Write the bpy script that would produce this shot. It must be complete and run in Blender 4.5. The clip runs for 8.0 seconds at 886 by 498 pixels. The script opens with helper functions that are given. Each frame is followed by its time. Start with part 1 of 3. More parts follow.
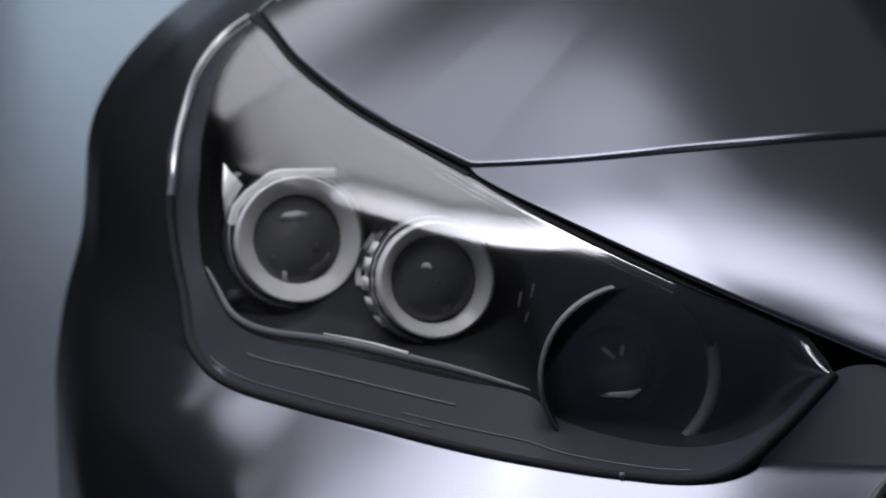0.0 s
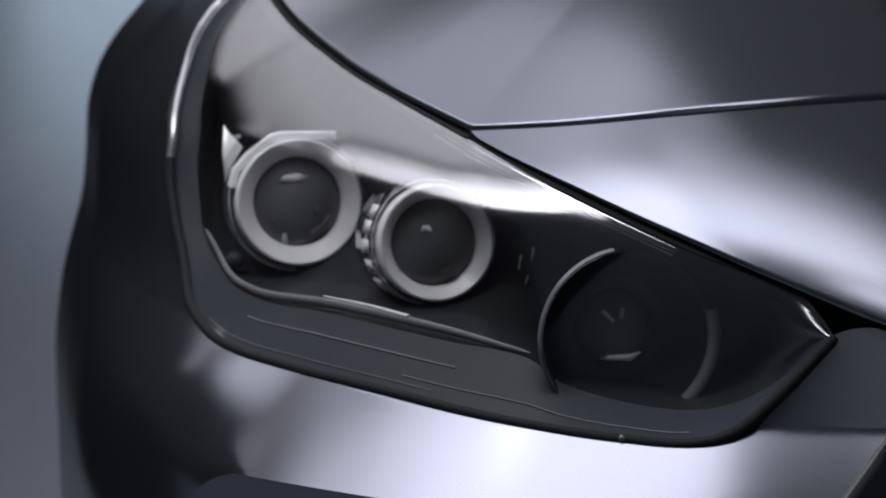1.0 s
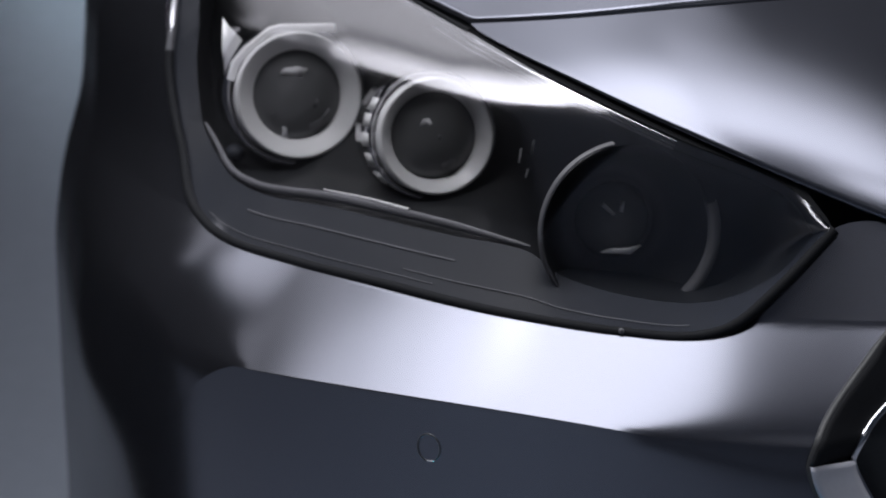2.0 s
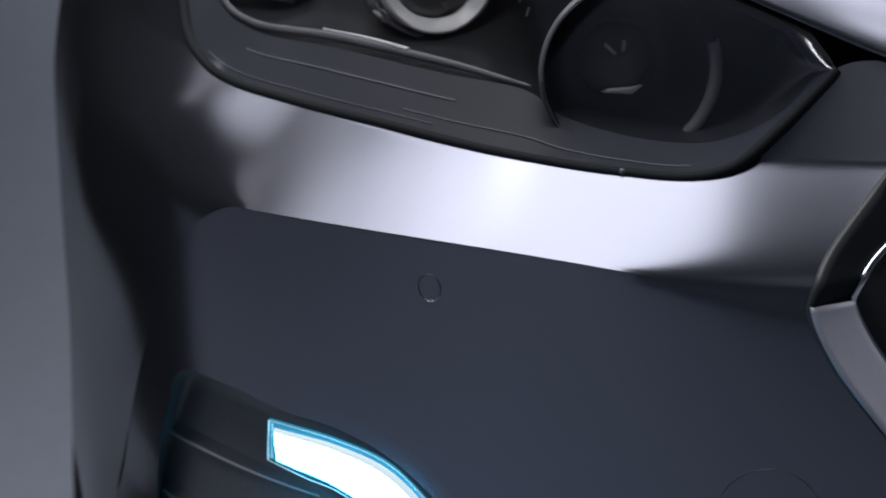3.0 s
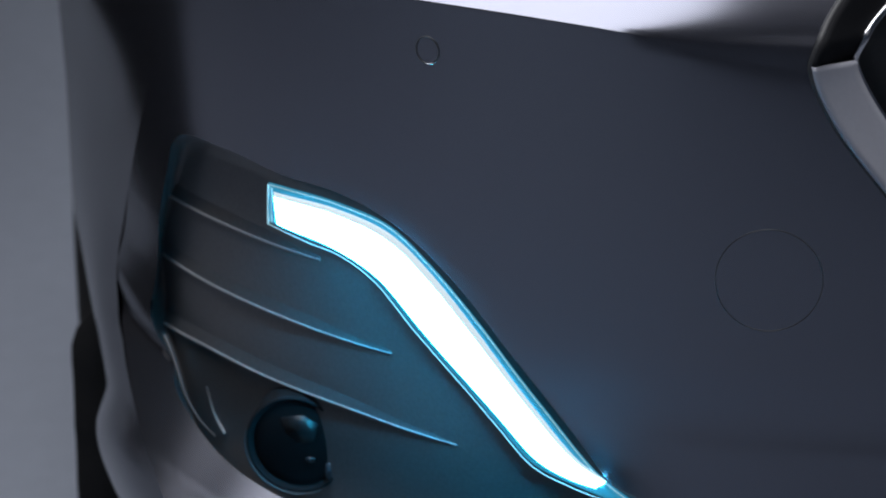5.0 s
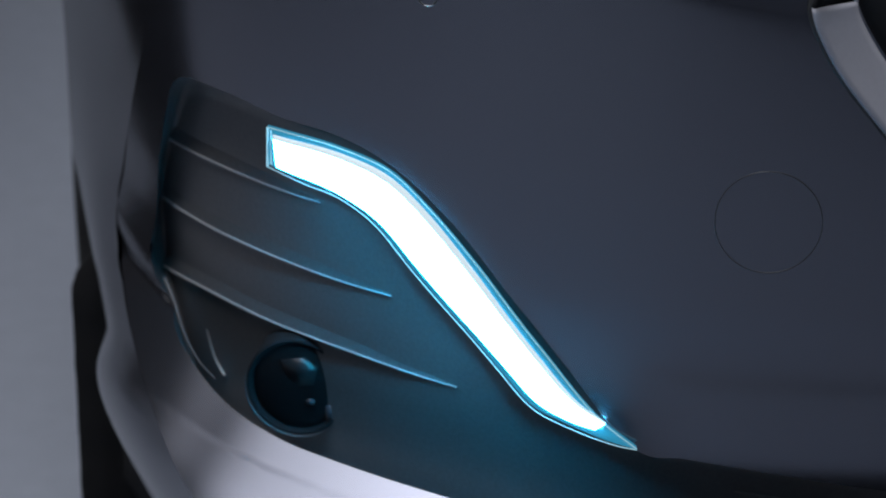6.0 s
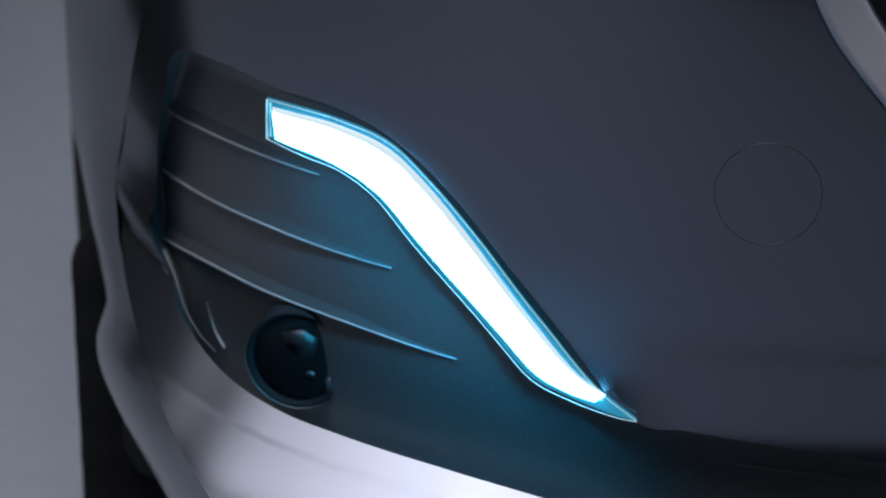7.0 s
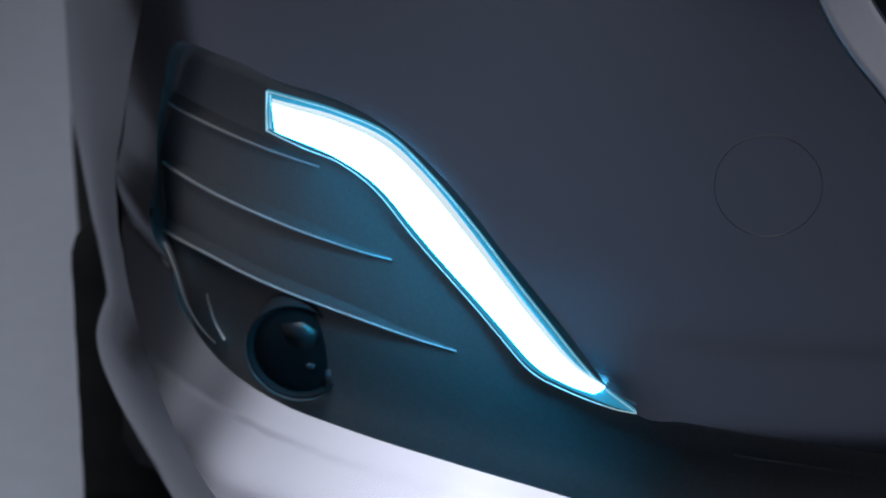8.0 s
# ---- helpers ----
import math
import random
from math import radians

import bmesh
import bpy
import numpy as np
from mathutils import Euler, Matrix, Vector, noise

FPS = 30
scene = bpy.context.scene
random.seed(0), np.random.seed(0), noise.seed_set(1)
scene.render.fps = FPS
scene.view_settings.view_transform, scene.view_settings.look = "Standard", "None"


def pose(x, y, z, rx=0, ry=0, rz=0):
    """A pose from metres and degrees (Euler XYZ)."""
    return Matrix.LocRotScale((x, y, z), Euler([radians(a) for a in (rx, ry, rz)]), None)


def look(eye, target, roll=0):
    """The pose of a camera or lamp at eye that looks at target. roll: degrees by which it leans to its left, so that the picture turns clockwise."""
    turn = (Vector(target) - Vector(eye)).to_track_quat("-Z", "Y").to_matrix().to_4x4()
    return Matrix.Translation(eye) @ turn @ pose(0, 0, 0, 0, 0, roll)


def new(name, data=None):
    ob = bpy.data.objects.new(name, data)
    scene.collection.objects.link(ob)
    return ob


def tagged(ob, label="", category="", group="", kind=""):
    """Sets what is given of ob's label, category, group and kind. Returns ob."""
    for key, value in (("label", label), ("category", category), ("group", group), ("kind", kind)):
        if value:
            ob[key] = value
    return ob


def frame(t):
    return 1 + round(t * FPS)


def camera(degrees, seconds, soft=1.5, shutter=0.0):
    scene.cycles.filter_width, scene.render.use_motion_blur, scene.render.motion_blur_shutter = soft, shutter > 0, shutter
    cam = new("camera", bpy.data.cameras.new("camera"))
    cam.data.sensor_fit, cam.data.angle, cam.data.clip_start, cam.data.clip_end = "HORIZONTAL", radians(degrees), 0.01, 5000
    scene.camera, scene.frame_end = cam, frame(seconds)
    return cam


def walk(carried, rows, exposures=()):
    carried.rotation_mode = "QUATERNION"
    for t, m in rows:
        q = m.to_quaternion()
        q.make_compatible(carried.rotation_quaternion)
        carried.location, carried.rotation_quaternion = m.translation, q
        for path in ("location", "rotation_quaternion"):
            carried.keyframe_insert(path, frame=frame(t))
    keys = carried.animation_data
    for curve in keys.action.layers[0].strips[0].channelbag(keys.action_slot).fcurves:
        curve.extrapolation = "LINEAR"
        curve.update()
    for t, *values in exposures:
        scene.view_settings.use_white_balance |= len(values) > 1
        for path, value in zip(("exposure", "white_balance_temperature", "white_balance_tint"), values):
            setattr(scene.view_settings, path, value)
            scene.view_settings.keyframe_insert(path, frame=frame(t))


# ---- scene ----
# ---- camera: a tripod head that tilts down, from the headlight to the bumper light ----
EYE_Z, PITCH = 0.96, 9.0
cam = camera(22.18, 8.0, soft=2.0)
cam.data.dof.use_dof = True
cam.data.dof.focus_distance = 1.36
cam.data.dof.aperture_fstop = 8.0


def aim(tilt, turn, roll, ahead):
    """The camera ahead metres further in, tilted down by PITCH + tilt degrees."""
    eye = Vector((0, ahead, EYE_Z))
    p, q = radians(PITCH + tilt), radians(turn)
    way = Vector((math.sin(q) * math.cos(p), math.cos(q) * math.cos(p), -math.sin(p)))
    return look(eye, eye + way, roll)


walk(cam, [
    (0.0, aim(0.000, 0, 0.00, 0.000)),
    (0.5, aim(0.124, 0, 0.06, 0.000)),
    (1.0, aim(0.945, 0, 0.08, 0.000)),
    (2.5, aim(5.556, 0, 0.05, 0.002)),
    (3.0, aim(7.746, 0, 0.05, 0.005)),
    (3.5, aim(9.574, 0, 0.00, 0.007)),
    (4.0, aim(11.317, 0, -0.17, 0.009)),
    (4.5, aim(12.659, 0, -0.29, 0.010)),
    (5.0, aim(13.849, 0, -0.42, 0.012)),
    (6.5, aim(15.712, 0, -0.55, 0.012)),
    (7.0, aim(16.013, 0, -0.58, 0.012)),
    (7.5, aim(16.157, 0, -0.59, 0.012)),
    (8.0, aim(16.217, 0, -0.60, 0.012)),
])

# ---- light: a dark studio with large softboxes ----
world = bpy.data.worlds.new("studio")
world.use_nodes = True
world.node_tree.nodes["Background"].inputs[0].default_value = (0.30, 0.35, 0.45, 1)
world.node_tree.nodes["Background"].inputs[1].default_value = 0.2
scene.world = world


def softbox(name, x, y, z, turn, wide, high, radiance, colour, across=(), deep=(), spread=180):
    """A lamp that looks straight down, turned about the upright. across and deep: how its cloth glows over
    its width and its depth, as (share, level), graded to paint the wanted reflections on the body."""
    data = bpy.data.lights.new(name, "AREA")
    data.shape, data.size, data.size_y, data.color = "RECTANGLE", wide, high, colour
    data.energy, data.spread = radiance * wide * high * math.pi, radians(spread)
    ob = new(name, data)
    ob.matrix_world = pose(x, y, z, 0, 0, turn)
    if across or deep:
        data.use_nodes = True
        nodes, links = data.node_tree.nodes, data.node_tree.links
        place = nodes.new("ShaderNodeNewGeometry")
        level = None
        for stops, axis, size in ((across, (math.cos(radians(turn)), math.sin(radians(turn)), 0), wide), (deep, (-math.sin(radians(turn)), math.cos(radians(turn)), 0), high)):
            if not stops:
                continue
            share = nodes.new("ShaderNodeVectorMath")
            share.operation = "DOT_PRODUCT"
            links.new(place.outputs["Position"], share.inputs[0])
            share.inputs[1].default_value = [a / size for a in axis]
            shift = nodes.new("ShaderNodeMath")
            shift.operation = "SUBTRACT"
            links.new(share.outputs["Value"], shift.inputs[0])
            shift.inputs[1].default_value = (axis[0] * x + axis[1] * y) / size - 0.5
            ramp = nodes.new("ShaderNodeValToRGB")
            ramp.color_ramp.interpolation = "EASE"
            while len(ramp.color_ramp.elements) < len(stops):
                ramp.color_ramp.elements.new(0.5)
            for e, (at, v) in zip(ramp.color_ramp.elements, stops):
                e.position, e.color = at, (v, v, v, 1)
            links.new(shift.outputs[0], ramp.inputs[0])
            if level is None:
                level = ramp.outputs[0]
            else:
                both = nodes.new("ShaderNodeMath")
                both.operation = "MULTIPLY"
                links.new(level, both.inputs[0])
                links.new(ramp.outputs[0], both.inputs[1])
                level = both.outputs[0]
        links.new(level, nodes["Emission"].inputs["Strength"])
    return ob


# one box over the nose, a strip beside it, a long slanting row of boxes out over the side, dimmer ones behind, a wash on the backdrop
COOL = (0.95, 0.95, 1.0)
softbox("overhead_softbox", -0.46, 1.035, 2.40, 0, 1.04, 0.83, 6.8, COOL, ((0, 0), (0.26, 1), (1, 1)), ((0, 0.8), (0.2, 1), (0.7, 1), (1, 0.35)))
softbox("strip_softbox", 0.58, 1.30, 2.404, 0, 1.04, 0.80, 6.8, COOL, ((0, 0.85), (0.15, 1), (0.6, 0.9), (1, 0.5)), ((0, 0.25), (0.17, 1), (0.45, 0.75), (0.75, 0.25), (1, 0)))
softbox("nose_softbox", 0.80, 0.755, 2.406, 0, 0.80, 0.25, 6.0, COOL, ((0, 0), (0.12, 0.1), (0.4, 1), (1, 0.8)), ((0, 0), (0.6, 1), (1, 1)))
softbox("slanting_softbox", -1.729, 1.832, 2.39, -36, 2.65, 0.68, 7.0, COOL,
        ((0, 0), (0.18, 0.0), (0.30, 0.28), (0.37, 0.45), (0.5, 0.52), (0.64, 0.72), (0.80, 0.95), (0.88, 1), (1, 0)), ((0, 1), (0.65, 1), (1, 0.4)))
softbox("cross_softbox", -1.194, 2.403, 2.41, -36, 3.68, 0.925, 2.7, COOL, ((0, 0), (0.2, 0.45), (0.36, 0.62), (0.6, 0.75), (0.81, 1), (0.90, 0.6), (1, 0)), ((0, 0), (0.18, 0.8), (0.75, 0.85), (1, 1)))
softbox("rear_softbox", -1.298, 4.005, 2.46, -36, 2.4, 1.465, 1.5, COOL, ((0, 0.8), (0.6, 1), (1, 0)))
softbox("side_softbox", -2.618, 2.874, 2.385, -36, 1.0, 0.36, 0.9, COOL, ((0, 0.4), (0.4, 1), (0.7, 1), (1, 0)), ((0, 0.2), (0.4, 1), (0.7, 1), (1, 0.2)))
# Added dim fill, unseen, to lift the right side of the hood.
softbox("far_fill", 1.126, 2.74, 2.43, -36, 3.0, 2.26, 0.08, COOL, ((0, 1), (0.35, 1), (1, 0.4)))
softbox("dim_softbox", 0.79, -1.0, 2.4, 0, 1.7, 1.4, 0.28, COOL, ((0, 0), (0.35, 1), (1, 1)))
# Added fill without a known source: brightens the floor that the plate mirrors.
softbox("front_fill", -1.4, -0.4, 2.5, 0, 1.8, 1.6, 0.78, (0.88, 0.94, 1.0), spread=75)
wash = softbox("wall_wash", -1.5, 4.2, 3.3, 0, 0.8, 0.5, 3.6, (0.78, 0.93, 1.0), spread=44)
wash.matrix_world = look((-1.3, 3.9, 3.2), (-0.62, 5.2, 0.85))

# ---- materials ----
def material(name, base, rough, metal=0.0, coat=0.0, grain=0.0, grain_size=400.0, blotch=0.06, bump=0.0, spec=0.5):
    """A surface with fine grain and slow blotches in roughness and value."""
    mat = bpy.data.materials.new(name)
    mat.use_nodes = True
    nodes, links = mat.node_tree.nodes, mat.node_tree.links
    shader = nodes["Principled BSDF"]
    shader.inputs["Metallic"].default_value = metal
    shader.inputs["Specular IOR Level"].default_value = spec
    shader.inputs["Coat Weight"].default_value = coat
    shader.inputs["Coat Roughness"].default_value = 0.06
    place = nodes.new("ShaderNodeTexCoord")
    slow = nodes.new("ShaderNodeTexNoise")
    slow.inputs["Scale"].default_value = 9.0
    slow.inputs["Detail"].default_value = 4.0
    fine = nodes.new("ShaderNodeTexNoise")
    fine.inputs["Scale"].default_value = grain_size
    fine.inputs["Detail"].default_value = 2.0
    for tex in (slow, fine):
        links.new(place.outputs["Object"], tex.inputs["Vector"])
    both = nodes.new("ShaderNodeMath")
    both.operation = "MULTIPLY_ADD"
    links.new(slow.outputs["Fac"], both.inputs[0])
    both.inputs[1].default_value = blotch
    both.inputs[2].default_value = rough - blotch / 2
    links.new(both.outputs[0], shader.inputs["Roughness"])
    tone = nodes.new("ShaderNodeMixRGB")
    tone.inputs[1].default_value = (*[c * (1 - grain) for c in base], 1)
    tone.inputs[2].default_value = (*[min(1, c * (1 + grain)) for c in base], 1)
    links.new(fine.outputs["Fac"], tone.inputs[0])
    links.new(tone.outputs[0], shader.inputs["Base Color"])
    if bump:
        relief = nodes.new("ShaderNodeBump")
        relief.inputs["Strength"].default_value = bump
        relief.inputs["Distance"].default_value = 0.001
        links.new(fine.outputs["Fac"], relief.inputs["Height"])
        links.new(relief.outputs[0], shader.inputs["Normal"])
    return mat


def glow(name, colour, strength, gloss=0.1, base=0.6):
    mat = bpy.data.materials.new(name)
    mat.use_nodes = True
    shader = mat.node_tree.nodes["Principled BSDF"]
    shader.inputs["Base Color"].default_value = (base, base * 1.1, base * 1.2, 1)
    shader.inputs["Roughness"].default_value = gloss
    shader.inputs["Emission Color"].default_value = (*colour, 1)
    shader.inputs["Emission Strength"].default_value = strength
    return mat


def clear(name, tint, rough=0.02, ior=1.75):
    """Thin clear plastic: the gloss follows the Fresnel law, the rest passes through."""
    mat = bpy.data.materials.new(name)
    mat.use_nodes = True
    nodes, links = mat.node_tree.nodes, mat.node_tree.links
    nodes.remove(nodes["Principled BSDF"])
    gloss = nodes.new("ShaderNodeBsdfGlossy")
    gloss.inputs["Roughness"].default_value = rough
    gloss.inputs["Color"].default_value = (0.95, 0.94, 1.0, 1)
    through_it = nodes.new("ShaderNodeBsdfTransparent")
    through_it.inputs["Color"].default_value = (*tint, 1)
    fresnel = nodes.new("ShaderNodeFresnel")
    fresnel.inputs["IOR"].default_value = ior
    mix = nodes.new("ShaderNodeMixShader")
    links.new(fresnel.outputs[0], mix.inputs[0])
    links.new(through_it.outputs[0], mix.inputs[1])
    links.new(gloss.outputs[0], mix.inputs[2])
    links.new(mix.outputs[0], nodes["Material Output"].inputs["Surface"])
    return mat


PAINT = material("satin_grey_metallic_paint", (0.145, 0.150, 0.178), 0.18, metal=0.88, grain=0.03, grain_size=900, blotch=0.03)
DARK_PAINT = material("dark_grey_metallic_paint", (0.10, 0.102, 0.11), 0.3, metal=0.5, grain=0.05, grain_size=900, blotch=0.04)
BLACK = material("black_plastic", (0.045, 0.047, 0.050), 0.45, grain=0.2, bump=0.1)
RECESS = material("textured_dark_plastic", (0.115, 0.117, 0.124), 0.42, metal=0.35, grain=0.2, bump=0.08)
RUBBER = material("black_rubber", (0.014, 0.014, 0.015), 0.8, grain=0.25, bump=0.3, spec=0.2)
HOUSING = material("dark_grey_lamp_plastic", (0.016, 0.017, 0.019), 0.35, grain=0.15, bump=0.05)
LEDGE = material("smoked_grey_lamp_plastic", (0.040, 0.044, 0.055), 0.3, grain=0.1)
SILVER = material("satin_silver_ring", (0.95, 0.95, 0.97), 0.32, metal=0.1, grain=0.05)
PALE = material("white_rib_and_lens_glint", (0.75, 0.75, 0.78), 0.35, grain=0.04)
GUIDE = material("pale_grey_light_guide", (0.24, 0.24, 0.26), 0.35, grain=0.1)
SMOKE = material("grey_light_guide_plastic", (0.13, 0.13, 0.14), 0.3, grain=0.08)
CHROME = material("chrome", (0.75, 0.75, 0.78), 0.08, metal=1.0)
DIM_CHROME = material("dark_chrome", (0.16, 0.16, 0.17), 0.15, metal=1.0)
FRAME = material("satin_grille_frame", (0.55, 0.56, 0.62), 0.35, metal=0.1, grain=0.05)
GLASS = clear("clear_polycarbonate", (0.98, 0.98, 0.99), 0.11, 2.6)
SEAL = material("dull_black_rubber", (0.010, 0.011, 0.0135), 0.75, grain=0.2, spec=0.2)
EDGE = material("smoky_cover_edge", (0.40, 0.40, 0.43), 0.18, metal=0.7)
PROJECTOR = material("dark_projector_glass", (0.15, 0.152, 0.158), 0.12, coat=0.2)
# Blue emission that clips to white; its spill stands in for the halo.
LIGHT_CORE = glow("blue_led_clipping_white", (0.024, 0.44, 0.82), 125.0)
LIGHT_LINE = glow("pale_line_light", (0.40, 0.68, 0.78), 0.7, base=0.05)
LIGHT_FACET = glow("pale_light_facet", (0.58, 0.70, 0.78), 1.0, base=0.2)
SLAT = material("grey_rib_and_slat_highlight", (0.46, 0.46, 0.47), 0.35, metal=0.3, grain=0.05)
FOG_GLASS = material("black_lamp_glass", (0.007, 0.007, 0.008), 0.5, grain=0.1, spec=0.15)
# The housing emits blue itself, in place of the core's glow around it.
LIGHT_EDGE = glow("blue_glow_housing", (0.02, 0.24, 0.40), 0.9, base=0.02)
FLOOR = material("studio_floor", (0.33, 0.365, 0.43), 0.55, grain=0.08, grain_size=30)
WALL = material("studio_wall", (0.58, 0.63, 0.72), 0.8, grain=0.05, grain_size=12)
BLACK_CLOTH = material("black_cloth", (0.006, 0.006, 0.007), 0.95, grain=0.2, grain_size=300, spec=0.1)
CEILING = material("grey_studio_ceiling", (0.50, 0.51, 0.56), 0.9, grain=0.1, grain_size=12)
DARK_WALL = material("dark_studio_wall", (0.015, 0.015, 0.017), 0.9, grain=0.1, grain_size=12)


# ---- body shape: one plan curve, swept up through a side profile ----
YAW, NOSE_X, NOSE_Y = radians(12), 0.66, 1.228
HALF_W, CORNER_L, POWER = 0.86, 0.72, 2.6
_th = np.linspace(0, np.pi / 2, 2401)
_pu = np.concatenate([HALF_W * np.sin(_th) ** (2 / POWER), np.full(400, HALF_W)])
_pv = np.concatenate([CORNER_L * (1 - np.cos(_th) ** (2 / POWER)), np.linspace(CORNER_L, CORNER_L + 1.2, 401)[1:]])
_ps = np.concatenate([[0], np.cumsum(np.hypot(np.diff(_pu), np.diff(_pv)))])
_tu, _tv = np.gradient(_pu, _ps), np.gradient(_pv, _ps)
_tn = np.hypot(_tu, _tv)
_tu, _tv = _tu / _tn, _tv / _tn


def hermite(x, knots, values):
    """Smooth curve through knots, with finite-difference slopes."""
    k, w = np.array(knots), np.array(values)
    m = np.gradient(w, k)
    i = np.clip(np.searchsorted(k, x) - 1, 0, len(k) - 2)
    h = k[i + 1] - k[i]
    q = (x - k[i]) / h
    c = q * q * (3 - 2 * q)
    cubic = (1 - c) * w[i] + c * w[i + 1] + h * (q * (1 - q) ** 2 * m[i] - q * q * (1 - q) * m[i + 1])
    line = np.where(q < 0, w[i] + m[i] * (x - k[i]), w[i + 1] + m[i + 1] * (x - k[i + 1]))
    return np.where((q < 0) | (q > 1), line, cubic)


LOWER_Z = (0.08, 0.12, 0.15, 0.19, 0.2304, 0.245, 0.27, 0.304, 0.3592, 0.45, 0.568, 0.70)
LOWER_O = (-0.120, -0.112, -0.094, -0.045, 0.016, 0.035, 0.047, 0.0552, 0.0534, 0.049, 0.046, 0.042)


def ease(x, a, b):
    """0 at a, 1 at b, smooth between."""
    q = min(max((x - a) / (b - a), 0), 1)
    return q * q * (3 - 2 * q)


def crease(s):
    """Height of the bend between plate and band."""
    return 0.566 + 0.0065 * math.exp(-((s - 0.70) / 0.15) ** 2)


CREASE = [(0.457, 0.560), (0.505, 0.5617), (0.541, 0.566), (0.576, 0.570), (0.613, 0.5725), (0.652, 0.5742), (0.692, 0.5749), (0.735, 0.5746), (0.783, 0.5732),
          (0.835, 0.5706), (0.876, 0.568), (0.888, 0.567)]


def upper_inset(s, z, lift=0.0, rise=0.0):
    """A sloping band, a steeper lamp zone, and above the bend line the nose and hood, ever flatter."""
    foot = 0.6135 + 0.034 * (min(max(s, 0.5), 0.95) - 0.5) + 0.11 * max(0, min(s, 1.06) - 0.95) + lift * ease(s, 0.56, 0.51)
    if z < foot:
        return 0.046 + 1.02 * (z - 0.568)
    bend = 0.770 - 0.122 * math.exp((0.30 - s) / 0.32) + rise * (ease(s, 0.76, 0.56) + ease(s, 0.52, 0.46))
    over = (z - bend + math.sqrt((z - bend) ** 2 + 0.00003)) / 2
    under = (z - foot) - over
    return 0.046 + 1.02 * (foot - 0.568) + 0.50 * under + 0.80 * over + 4.2 * over * over


def inset(s, z, mode):
    """Profile of the upper body (0), the bumper's plate and lip (1), the shoulder that runs into the side (2),
    an upright wall (3), plate and band together (4), the plate with an upright foot (5),
    the band below the lamp (6), the lip with a sharp upper edge (7), or the lamp cover (8)."""
    if mode == 3:
        return 0.056
    low = float(hermite(z, LOWER_Z, LOWER_O))
    if mode == 5 and z < 0.304:
        low += (0.0552 - low) * ease(s, 0.60, 0.52)
    if mode == 7:
        return low if z < 0.215 else min(-0.0065 + 1.5 * (z - 0.215), low + 0.008 * ease(z, 0.275, 0.245))
    d, merge = z - crease(s), 0.014 * ease(s, 0.60, 0.44)
    if mode in (1, 5):
        return low + 1.02 * (d + math.hypot(d, merge)) / 2 * (1 if d < 0 else ease(s, 0.60, 0.52))
    up = upper_inset(s, z, 0.012 if mode == 6 else 0.0, 0.02 if mode == 8 else 0.0)
    if mode == 0:
        return up
    if mode == 4:
        return up if z > 0.568 else low
    up -= 1.02 * (crease(s) - 0.568) * ease(z, 0.74, 0.60)
    if d < 0:
        up += (low - up) * (1 if merge else ease(s, 0.78, 0.9))
    soft_edge = 0.014 * ease(s, 0.86, 0.95) + merge
    up += 1.02 * ((d + math.hypot(d, soft_edge)) / 2 - max(d, 0))
    w = ease(s, 0.88, 1.05)
    return (1 - w) * up + w * (low + (up - low) * ease(z, 0.545, 0.68))


def body(s, z, deep=0.0, mode=0):
    """Place on the body: s metres along the plan curve from the nose, z up, deep inward from the front."""
    u, v, a, b = (float(np.interp(s, _ps, w)) for w in (_pu, _pv, _tu, _tv))
    g = ease(s, 0.80, 1.45)
    o = inset(s, z, mode) * (1 - 0.85 * g) + g * (0.026 + 0.019 * ease(z, 0.5, 0.66) + 4 * max(0, z - 0.72) ** 2)
    u, v = u - b * o, v + a * o
    return (NOSE_X - u * math.cos(YAW) - v * math.sin(YAW), NOSE_Y - u * math.sin(YAW) + v * math.cos(YAW) + deep, z)


# ---- building tools ----
def part(name, bm, mat, parent=None, label="", smooth=True, thick=0.0):
    """One mesh object, under a thing or under a part."""
    bmesh.ops.recalc_face_normals(bm, faces=bm.faces)
    for f in bm.faces:
        f.smooth = smooth
    mesh = bpy.data.meshes.new(name)
    bm.to_mesh(mesh)
    bm.free()
    mesh.materials.append(mat)
    ob = new(name, mesh)
    if thick:
        wall = ob.modifiers.new("sheet", "SOLIDIFY")
        wall.thickness, wall.offset = thick, 0
    if parent:
        ob.parent = parent
    if label:
        ob["label"] = label
    return ob


def spline(points, count):
    """count places, evenly along a smooth curve through points; a point given twice is a corner."""
    runs, run = [], [points[0]]
    for a, b in zip(points, points[1:]):
        if a == b:
            runs.append(run)
            run = [b]
        else:
            run.append(b)
    runs.append(run)
    out = []
    for r in runs:
        p = np.array(r, float)
        if len(p) == 2:
            out.append(np.linspace(p[0], p[1], 40))
            continue
        k = np.concatenate([[0], np.cumsum(np.linalg.norm(np.diff(p, axis=0), axis=1) ** 0.5)])
        x = np.linspace(0, k[-1], 40 * len(p))
        out.append(np.stack([hermite(x, k, p[:, i]) for i in range(p.shape[1])], axis=1))
    line = np.concatenate(out)
    d = np.concatenate([[0], np.cumsum(np.linalg.norm(np.diff(line, axis=0), axis=1))])
    want = np.linspace(0, d[-1], count)
    return np.stack([np.interp(want, d, line[:, i]) for i in range(line.shape[1])], axis=1)


def grid(bm, rows):
    """Faces between rows of places, all of one length."""
    made = [[bm.verts.new(p) for p in row] for row in rows]
    for lo, hi in zip(made, made[1:]):
        for a, b, c, d in zip(lo, lo[1:], hi[1:], hi):
            bm.faces.new((a, b, c, d))
    bmesh.ops.remove_doubles(bm, verts=bm.verts, dist=1e-5)


